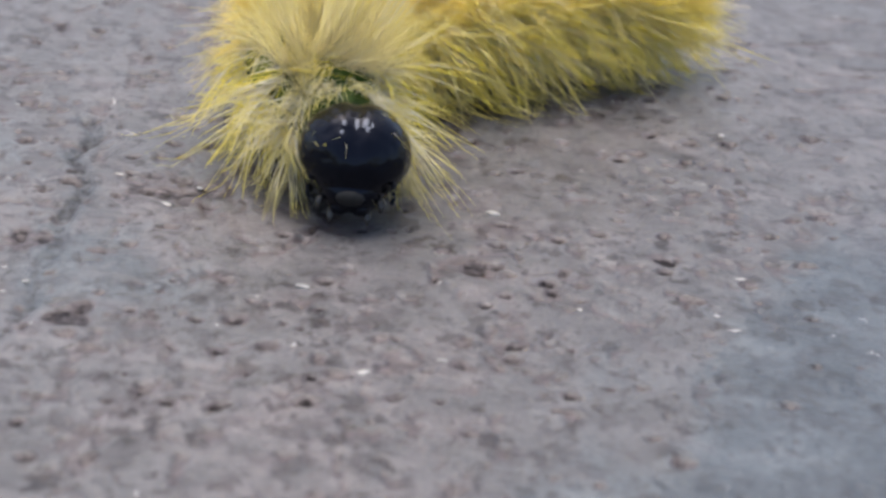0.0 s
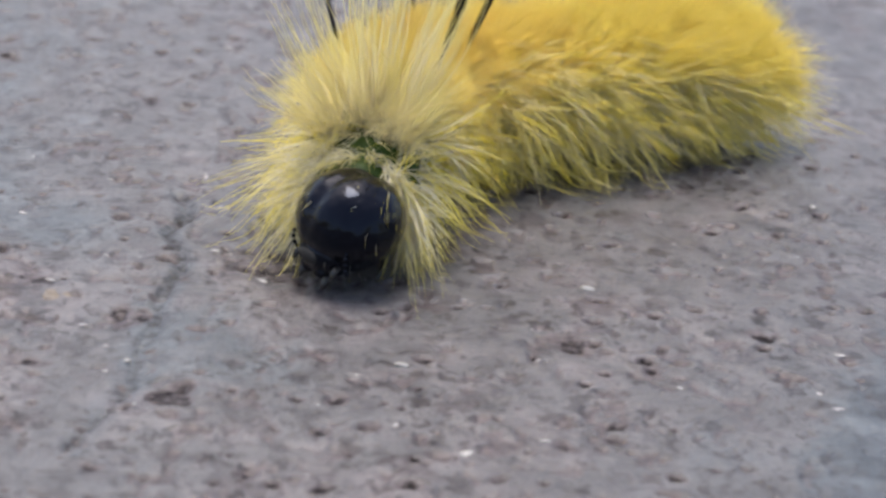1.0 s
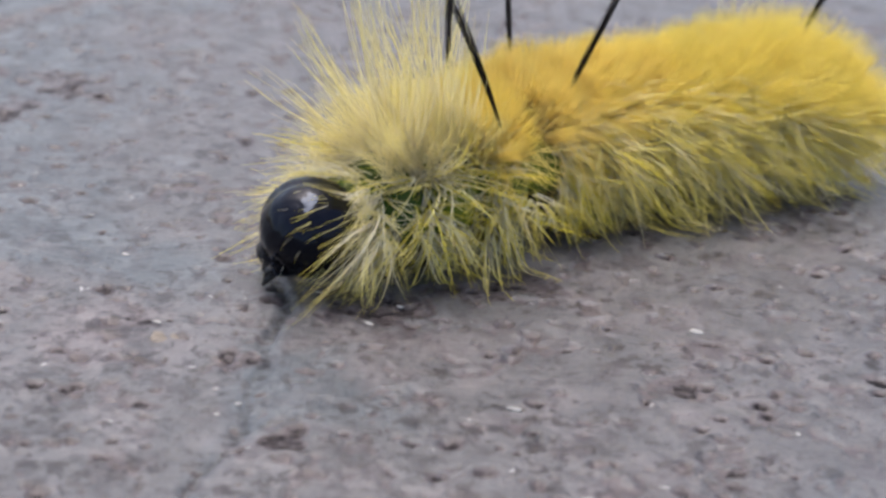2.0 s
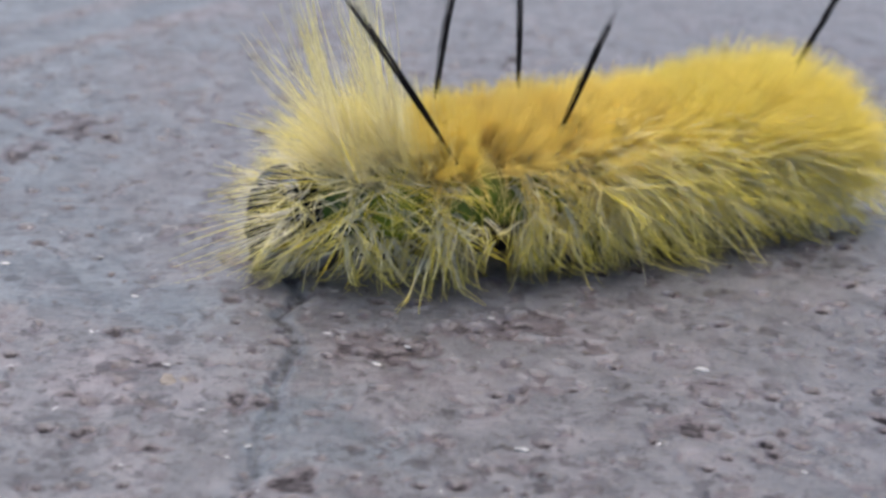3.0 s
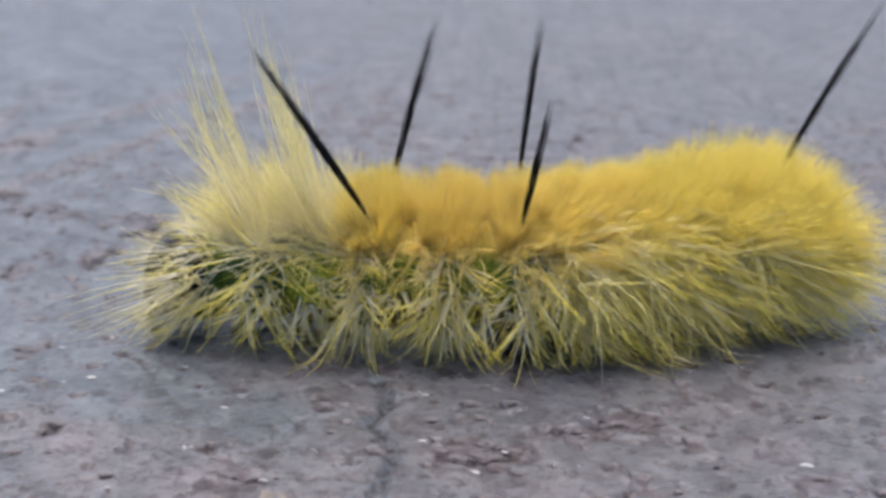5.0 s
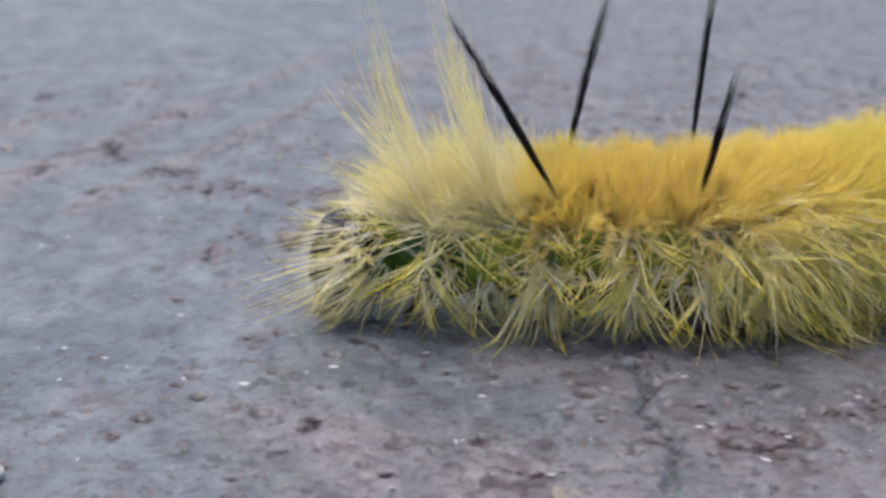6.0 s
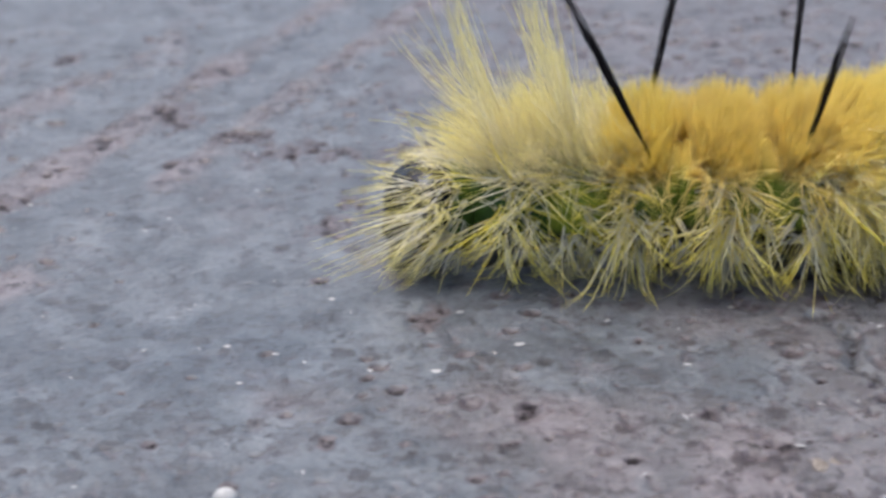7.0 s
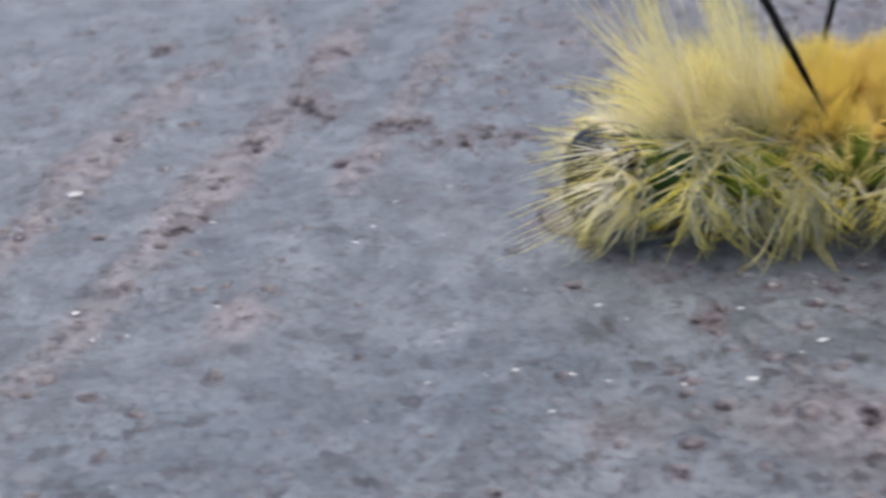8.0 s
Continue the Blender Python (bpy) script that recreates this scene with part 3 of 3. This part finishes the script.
def along_curve(curve, s):
    """The place and heading at the arc length s."""
    d = np.concatenate([[0], np.cumsum(np.linalg.norm(np.diff(curve, axis=0), axis=1))])
    place = np.array([np.interp(s, d, curve[:, k]) for k in (0, 1)])
    ahead = np.array([np.interp(s + 1.2, d, curve[:, k]) for k in (0, 1)])
    back = np.array([np.interp(s - 1.2, d, curve[:, k]) for k in (0, 1)])
    w = ahead - back
    return place, math.degrees(math.atan2(w[1], w[0])), d[-1]


def ring_poses(row):
    """Head and ring poses in the world, in millimetres and degrees, for a row of SPINE."""
    head, first, third, rear = (np.array(row[k:k + 2]) for k in (1, 3, 5, 7))
    mid = 0.55 * third + 0.45 * rear + np.array([0.0, 0.1])
    way = 1.4 * np.array([math.cos(radians(row[10])), math.sin(radians(row[10]))])
    curve = spline([rear, mid, third, first - way, first + way, head])
    n = (len(curve) - 1) // 5
    d = np.concatenate([[0], np.cumsum(np.linalg.norm(np.diff(curve, axis=0), axis=1))])
    s_third, s_first, s_head = d[2 * n], d[3 * n + n // 2], d[5 * n]
    stops = {}
    for k, name in enumerate(("T3", "T2", "T1")):
        drawn_in = min(max((row[0] - 1.8) / 1.4, 0), 1)
        stops[name] = s_first + (s_head - s_first) * ((0.22, 0.47, 0.70)[k] + drawn_in * (0.08, 0.13, 0.21)[k])
    stops["A1"], stops["A2"], stops["A3"] = s_first, (s_first + s_third) / 2, s_third
    for k, name in enumerate(("A4", "A5", "A6", "A7", "A8", "A9", "A10")):
        stops[name] = s_third * (1 - (k + 1) / 7.35)
    out = {}
    for name in RINGS:
        place, heading, _ = along_curve(curve, stops[name])
        out[name] = (place, heading)
    out["head"] = (head, row[9])
    return out


def ring_core(i):
    r, h = RADIUS[i], HEIGHT[i]
    long = 1.7 if i == 0 else 2.5

    def shape(th, ph):
        # th runs along the body, ph round it
        x = -np.cos(th) * long
        rr = r * np.sin(th) ** 0.55
        zz = np.sin(ph) * rr
        belly = np.where(zz < 0, 0.97, 1.0)
        return x + 0 * ph, np.cos(ph) * rr * 1.02, zz * belly

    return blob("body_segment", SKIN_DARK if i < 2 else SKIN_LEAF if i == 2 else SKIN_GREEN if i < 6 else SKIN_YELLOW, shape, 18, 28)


def burst(rng, n, r, angle, side, spread, lean, length, jitter=0.75):
    """Roots, directions and lengths of a tuft that fans out from one wart on the flank. angle: degrees down from the back's crest."""
    a = radians(angle)
    out = np.array([0.0, side * math.sin(a), math.cos(a)])
    root = out * r * 0.97 + rng.normal(size=(n, 3)) * np.array([jitter, jitter * 0.5, jitter * 0.5])
    wisps = unit(out + lean + rng.normal(size=(max(n // 7, 1), 3)) * spread * np.array([1.35, 0.9, 0.75]))
    dirs = unit(wisps[rng.randint(0, len(wisps), n)] + rng.normal(size=(n, 3)) * spread * 0.22)
    inward = (dirs @ out) < 0.12
    dirs[inward] = unit(dirs[inward] + out * 0.8)
    return root, dirs, length * rng.uniform(0.5, 1.1, n)


def star(rng, n, r, angle, side, lean, length, droop, around=1.15, size=0.2, open_up=(25, 78)):
    """Roots, directions, lengths and bends of a starry tuft on a wart: wisps that fan out round it, most of them downwards."""
    a = radians(angle)
    out = np.array([0.0, side * math.sin(a), math.cos(a)])
    fore, low = np.array([1.0, 0, 0]), np.array([0, side * math.cos(a), -math.sin(a)])
    clumps = max(n // 3, 2)
    pick = rng.randint(0, clumps, n)
    turn = rng.normal(math.pi / 2, around, clumps)[:, None]
    rise = np.radians(rng.uniform(open_up[0], open_up[1], clumps))[:, None]
    wisps = out * np.cos(rise) + (fore * np.cos(turn) + low * np.sin(turn)) * np.sin(rise) + lean
    dirs = unit(unit(wisps)[pick] + rng.normal(size=(n, 3)) * 0.075)
    root = out * r * 0.96 + rng.normal(size=(clumps, 3))[pick] * np.array([size * 1.6, size * 0.7, size]) + rng.normal(size=(n, 3)) * 0.07
    curl = rng.normal(size=(clumps, 3))[pick] * np.array([0.38, 0.18, 0.24]) + rng.normal(size=(n, 3)) * 0.05
    bend = np.array([lean[0] * 0.15, side * 0.04, droop]) + curl
    reach = (0.82 + 0.26 * np.sin(turn[:, 0])) * rng.uniform(0.8, 1.08, clumps)
    return root, dirs, length * reach[pick] * rng.uniform(0.7, 1.05, n), bend


def carpet(rng, n, r, half, lean, length, fan=0.22, wide=1.5, splay=0.13, round_off=0.20):
    """Roots, directions and lengths of the dense brush on the back."""
    a = np.radians(rng.uniform(-half, half, n))
    x = wide * rng.uniform(-1, 1, n) * rng.uniform(0.55, 1.0, n) ** 0.5
    out = np.stack([0 * a, np.sin(a), np.cos(a)], 1)
    root = out * r * 0.95 + np.stack([x, 0 * x, 0 * x], 1)
    clumps = max(n // 34, 3)
    ca, cx = np.radians(rng.uniform(-half, half, clumps)), rng.uniform(-wide, wide, clumps)
    near = np.argmin((x[:, None] - cx[None]) ** 2 + (r * (a[:, None] - ca[None])) ** 2, axis=1)
    sway = rng.normal(size=(clumps, 3)) * fan
    tall = rng.uniform(0.88, 1.06, clumps)
    tuft = np.stack([x * splay, 0 * x, 0 * x], 1)
    dirs = unit(out + lean + tuft + sway[near] + rng.normal(size=(n, 3)) * fan * 0.5)
    return root, dirs, length * rng.uniform(0.65, 1.05, n) * tall[near] * (0.8 + 0.2 * np.cos(a)) * (1 - round_off * (x / wide) ** 2)


def pencil(rng, ring, root, way, length, bend, label):
    """A black pencil of hairs, narrow where it leaves the skin at root and ragged at the tip."""
    n = 26
    way = unit(np.array(way))
    roots = rng.normal(size=(n, 3)) * 0.028
    dirs = way + rng.normal(size=(n, 3)) * 0.0065
    lengths = length * np.clip(rng.normal(0.95, 0.07, n), 0.62, 1.04)
    bends = np.array(bend) + rng.normal(size=(n, 3)) * 0.007
    ob = part("pencil_tuft", strands("pencil_tuft", rng, roots, dirs, lengths, bends, 0.027, HAIR_BLACK, 8, None, 0.008, 4.0), ring, label)
    ob.location = np.array(root) * MM
    return ob


def leg(name, side, y, h, length, thick, clawed, reach=1.0):
    """A leg under a ring, down to the ground at -h."""
    if clawed:
        pts = [(0.2, side * y, -h + length), (0.5 * reach, side * (y + 0.4), -h + length * 0.55), (1.0 * reach, side * (y + 0.3), -h + 0.5), (1.5 * reach, side * y, -h + 0.02)]
        return tube(name, LEG_BLACK, pts, [thick, thick * 0.85, thick * 0.55, 0.08])
    pts = [(0, side * y * 0.8, -h + length), (0, side * y, -h + length * 0.5), (0, side * (y + 0.1), -h + 0.35), (0, side * (y + 0.15), -h + 0.0)]
    return tube(name, LEG_BLACK, pts, [thick, thick * 0.8, thick * 0.75, thick * 1.05])


def head_mesh():
    def shape(th, ph):
        sx, sy, sz = np.sin(th) * np.cos(ph), np.sin(th) * np.sin(ph), np.cos(th)
        lobes = 1 - 0.07 * np.exp(-((sy / 0.15) ** 2)) * np.clip(sz + 0.25, 0, 1)
        low = 1 - 0.24 * np.clip(-sz, 0, 1) ** 1.5
        x = 2.5 * sx * lobes * np.where(sx > 0, 1.0, 1.12)
        return x, 2.8 * sy * low, 2.55 * sz * lobes

    return blob("head", SHELL_BLACK, shape, 44, 60)


def caterpillar():
    rng = np.random.RandomState(4)
    cat = tagged(new("caterpillar"), "hairy yellow caterpillar with black head and black pencil tufts", "caterpillar")
    parts = {}
    head = part("head", head_mesh(), cat, "glossy black rounded head capsule")
    parts["head"] = head
    part("snout", ellipsoid("snout", SHELL_BLACK, (1.15, 0, -1.1), (1.5, 1.7, 1.25), 18, 26), head, "glossy black lower face")
    part("labrum", ellipsoid("labrum", MOUTH_GREY, (2.5, 0, -1.0), (0.22, 0.70, 0.40)), head, "grey upper lip")
    for side in (-1, 1):
        part("mandible", ellipsoid("mandible", SHELL_BLACK, (2.0, side * 0.5, -1.75), (0.5, 0.5, 0.42)), head)
        part("antenna", tube("antenna", LEG_BLACK, [(1.7, side * 1.3, -1.3), (2.15, side * 1.5, -1.5), (2.35, side * 1.5, -1.8)], [0.22, 0.17, 0.08]), head)
        part("palp", tube("palp", LEG_BLACK, [(1.9, side * 0.8, -1.9), (2.3, side * 0.9, -2.2), (2.5, side * 0.9, -2.5)], [0.26, 0.2, 0.08]), head)
        for k in range(5):
            a = radians(10 + 36 * k)
            part("eyelet", ellipsoid("eyelet", SHELL_BLACK, (1.62 + 0.25 * math.sin(a), side * (1.95 + 0.12 * math.sin(a)), -1.0 + 0.55 * math.cos(a)), (0.12, 0.12, 0.12), 6, 8), head)
    th, ph = rng.uniform(0.5, 2.4, 12), rng.uniform(-1.5, 1.5, 12)
    roots = np.stack([2.1 * np.sin(th) * np.cos(ph), 2.5 * np.sin(th) * np.sin(ph), 2.75 * np.cos(th)], 1)
    part("face_hair", strands("face_hair", rng, roots, unit(roots) + rng.normal(size=(12, 3)) * 0.3 + (0.3, 0, -0.3), rng.uniform(0.5, 1.1, 12), np.array([0.1, 0, -0.5]), 0.010, HAIR_COLLAR, 5, -2.8), head, "sparse pale face bristles")

    for i, name in enumerate(RINGS):
        r, h = RADIUS[i], HEIGHT[i]
        ring = part("body_segment", ring_core(i), cat)
        parts[name] = ring
        back = 0.02 if i == 3 else -0.08 if i < 6 else -0.30
        if i == 0:
            root, dirs, ln = carpet(rng, 170, r, 58, np.array([0.75, 0, 0.25]), 2.8, 0.5, 0.9)
            part("collar_hair", strands("collar_hair", rng, root, dirs, ln, np.array([0.25, 0, -0.6]), 0.034, HAIR_COLLAR, 7, -h, 0.05), ring, "curled cream collar hairs")
        elif i == 1:
            root, dirs, ln = carpet(rng, 850, r, 52, np.array([0.95, 0, 0.42]), 5.4, 0.62, 2.0)
            part("dorsal_hair", strands("dorsal_hair", rng, root, dirs, ln, np.array([0.05, 0, -0.06]), 0.021, HAIR_PALE, 6, -h, 0.03), ring, "long pale yellow hairs")
            tufts = [burst(rng, 24, r, angle, 1, 0.09, np.array(lean), length, 0.3) for angle, lean, length in
                     ((-30, (0.7, 0, 0.4), 9.0), (6, (0.62, 0, 0.4), 12.0), (30, (0.62, 0, 0.5), 11.5), (-8, (1.2, 0, 0.4), 9.0), (40, (1.5, 0, 0.3), 7.5), (-44, (1.3, 0, 0.2), 7.5))]
            root, dirs, ln = (np.concatenate(column) for column in zip(*tufts))
            part("long_hair", strands("long_hair", rng, root, dirs, ln, np.array([-0.06, 0, 0.05]), 0.039, HAIR_PALE, 8, -h, 0.03), ring, "long upright yellow hairs")
        elif i == 2:
            root, dirs, ln = carpet(rng, 1100, r, 58, np.array([0.60, 0, 0.35]), 5.2, 0.55, 2.2)
            part("dorsal_hair", strands("dorsal_hair", rng, root, dirs, ln, np.array([0.05, 0, -0.06]), 0.021, HAIR_PALE, 6, -h, 0.03), ring, "dense pale yellow hairs")
            tufts = [burst(rng, 26, r, angle, 1, 0.09, np.array(lean), length, 0.3) for angle, lean, length in
                     ((-26, (0.55, 0, 0.4), 8.0), (10, (0.48, 0, 0.5), 11.6), (26, (0.42, 0, 0.6), 10.8), (-6, (0.8, 0, 0.4), 8.5), (36, (0.6, 0, 0.7), 8.6))]
            root, dirs, ln = (np.concatenate(column) for column in zip(*tufts))
            part("long_hair", strands("long_hair", rng, root, dirs, ln, np.array([-0.08, 0, 0.05]), 0.039, HAIR_PALE, 8, -h, 0.03), ring, "long upright yellow hairs")
        else:
            mat = HAIR_GOLD if i == 3 else HAIR_TAWNY if i < 6 else HAIR_GOLD if i < 8 else HAIR_LEMON
            root, dirs, ln = carpet(rng, 2900, r, 54 if i < 6 else 72, np.array([back, 0, 0.25]), (3.4, 3.4, 3.4, 3.3, 3.3, 3.5, 4.1, 5.0, 5.3, 4.9)[i - 3], 0.20, 1.7 if i < 7 else 2.0, 0.13, 0.36 if i < 7 else 0.2)
            part("dorsal_hair", strands("dorsal_hair", rng, root, dirs, ln, np.array([back * 0.4, 0, -0.05]), 0.026, mat, 5, -h, 0.03), ring, "dense golden hair coat" if i < 7 else "dense lemon yellow hair coat")
        if i == 3:
            root, dirs, ln = carpet(rng, 420, r, 62, np.array([0.4, 0, 0.25]), 3.9, 0.3)
            part("under_hair", strands("under_hair", rng, root + (0.6, 0, 0), dirs, ln, np.array([0, 0, -0.05]), 0.028, HAIR_PALE, 5, -h, 0.03), ring, "mixed cream and golden hairs")
        for side in (-1, 1):
            lean = np.array([(0.9, 0.25, 0.15, 0.1, 0.0, -0.12, -0.4, -0.65, -0.75, -0.8, -0.85, -0.95, -1.1)[i], 0, 0.10 if i > 5 else 0.05])
            # degrees down from the crest, hairs, length, droop
            warts = [(62, 66, 3.3, -0.22), (86, 84, 3.7, -0.20), (92, 36, 3.2, -0.20), (107, 62, 4.0, -0.28), (124, 18, 2.6, -0.08)]
            if i > 5:
                warts = [(50, 60, 4.2, -0.28), (64, 84, 4.4, -0.32), (84, 100, 4.8, -0.36), (105, 70, 4.1, -0.30), (122, 16, 2.6, -0.05)]
            if i > 7:
                warts = [(44, 50, 4.2, -0.28), (58, 66, 4.4, -0.28), (76, 96, 4.5, -0.30), (97, 66, 3.8, -0.24), (118, 14, 2.4, -0.05)]
            if i == 0:
                warts = [(44, 50, 4.3, -0.04), (70, 84, 3.9, -0.16), (85, 64, 3.3, -0.34), (102, 70, 3.1, -0.42), (124, 14, 2.3, -0.05)]
            if i == 1:
                warts = [(48, 60, 5.4, -0.12), (80, 84, 4.4, -0.30), (106, 64, 3.6, -0.30)]
            if i == 2:
                warts = [(56, 48, 3.3, -0.20), (84, 16, 2.8, -0.25), (110, 56, 3.5, -0.28)]
            for angle, count, length, droop in warts:
                count = int(count * (1.05 if i < 6 else 1.35))
                root, dirs, ln, bend = star(rng, count, r, angle, side, lean, length, droop, 1.75 if i < 6 else 1.2, 0.3 if i < 6 else 0.55, (28, 88) if i < 6 else (25, 78))
                if angle == 92:
                    root = root - (1.6, 0, 0)
                mat = HAIR_COLLAR if i == 0 else HAIR_SIDE if i < 6 else HAIR_FLANK
                part("side_tuft", strands("side_tuft", rng, root, dirs, ln, bend, rng.uniform(0.022, 0.052 if i else 0.040, count), mat, 8, -h, 0.03, 2.0), ring, "white-based yellow side tuft")
            if i > 2:
                # golden hairs that spread from the brush's foot over the side tufts
                root, dirs, ln, bend = star(rng, 150, r, 52, side, lean * 0.6, 3.7 if i < 6 else 3.9, -0.30, 1.1, 0.6, (15, 75))
                part("brush_foot", strands("brush_foot", rng, root, dirs, ln, bend, rng.uniform(0.016, 0.030, 150), HAIR_TAWNY if i < 6 else HAIR_FLANK, 6, -h, 0.03), ring, "golden hairs at the foot of the coat")
            if i == 1:
                root, dirs, ln, bend = star(rng, 22, r, 48, side, lean, 1.9, -0.1, 1.6, 0.3, (20, 60))
                part("dark_tuft", strands("dark_tuft", rng, root, dirs, ln, bend, 0.034, HAIR_GREY, 5, -h, 0.03), ring, "short dark bristles")
            if i < 3:
                part("true_leg", leg("true_leg", side, 1.5, h, h * 0.75, 0.5, True, 2.0 if i == 0 else 1.2), ring, "small black jointed leg")
            elif i in (5, 6, 7, 8, 12):
                part("proleg", leg("proleg", side, 2.2 if i < 12 else 1.2, h, h * 0.7, 0.9 if i < 12 else 0.6, False), ring, "stubby black proleg")
        if name == "A1":
            parts["fore_pencil"] = pencil(rng, ring, FORE_ROOT, (0.49, 0.40, 0.80), 13.5, (0.05, -0.05, 0.0), "long black pencil tuft")
            pencil(rng, ring, (0.4, -2.0, 2.5), (-0.06, -0.36, 0.95), 11.5, (-0.08, 0, 0.0), "long black pencil tuft")
        if name == "A3":
            pencil(rng, ring, (0.3, 2.0, 2.5), (-0.07, 0.34, 0.85), 9.6, (0, 0, 0), "shorter black pencil tuft")
            pencil(rng, ring, (-0.3, -2.0, 2.5), (-0.15, -0.34, 0.95), 11.5, (-0.04, 0, 0), "long black pencil tuft")
        if name == "A8":
            pencil(rng, ring, (-2.8, 0, 2.7), (-0.46, 0, 0.88), 13.0, (-0.06, 0, 0), "single black rear pencil tuft")
        if name == "A10":
            root, dirs, ln = carpet(rng, 800, r, 95, np.array([-1.0, 0, 0.2]), 5.0, 0.3)
            part("tail_hair", strands("tail_hair", rng, root, dirs, ln, np.array([-0.1, 0, -0.2]), 0.036, HAIR_LEMON, 5, -h), ring, "yellow tail hair")
    return cat, parts


def motions(cat, parts):
    """The caterpillar swings its head round and crawls on; the rings follow the line of its back."""
    rows = {name: [] for name in RINGS + ["head"]}
    base = []
    for row in SPINE:
        t, poses = row[0], ring_poses(row)
        origin = poses["A3"][0]
        base.append((t, pose(origin[0] * MM, origin[1] * MM, 0)))
        for name, (place, heading) in poses.items():
            k = RINGS.index(name) if name in RINGS else -1
            h = HEIGHT[k] if k >= 0 else 3.1
            x, y = (place - origin) * MM
            tilt = 7 if name == "head" else 0
            rows[name].append((t, pose(x, y, h * MM, 0, tilt, heading)))
    walk(cat, base)
    for name in poses:
        walk(parts[name], rows[name])
    x, y, z = (v * MM for v in FORE_ROOT)
    walk(parts["fore_pencil"], [(t, pose(x, y, z, 0, sway, 0)) for t, sway in FORE_SWAY])


ground()
grit()
cat, cat_parts = caterpillar()
motions(cat, cat_parts)
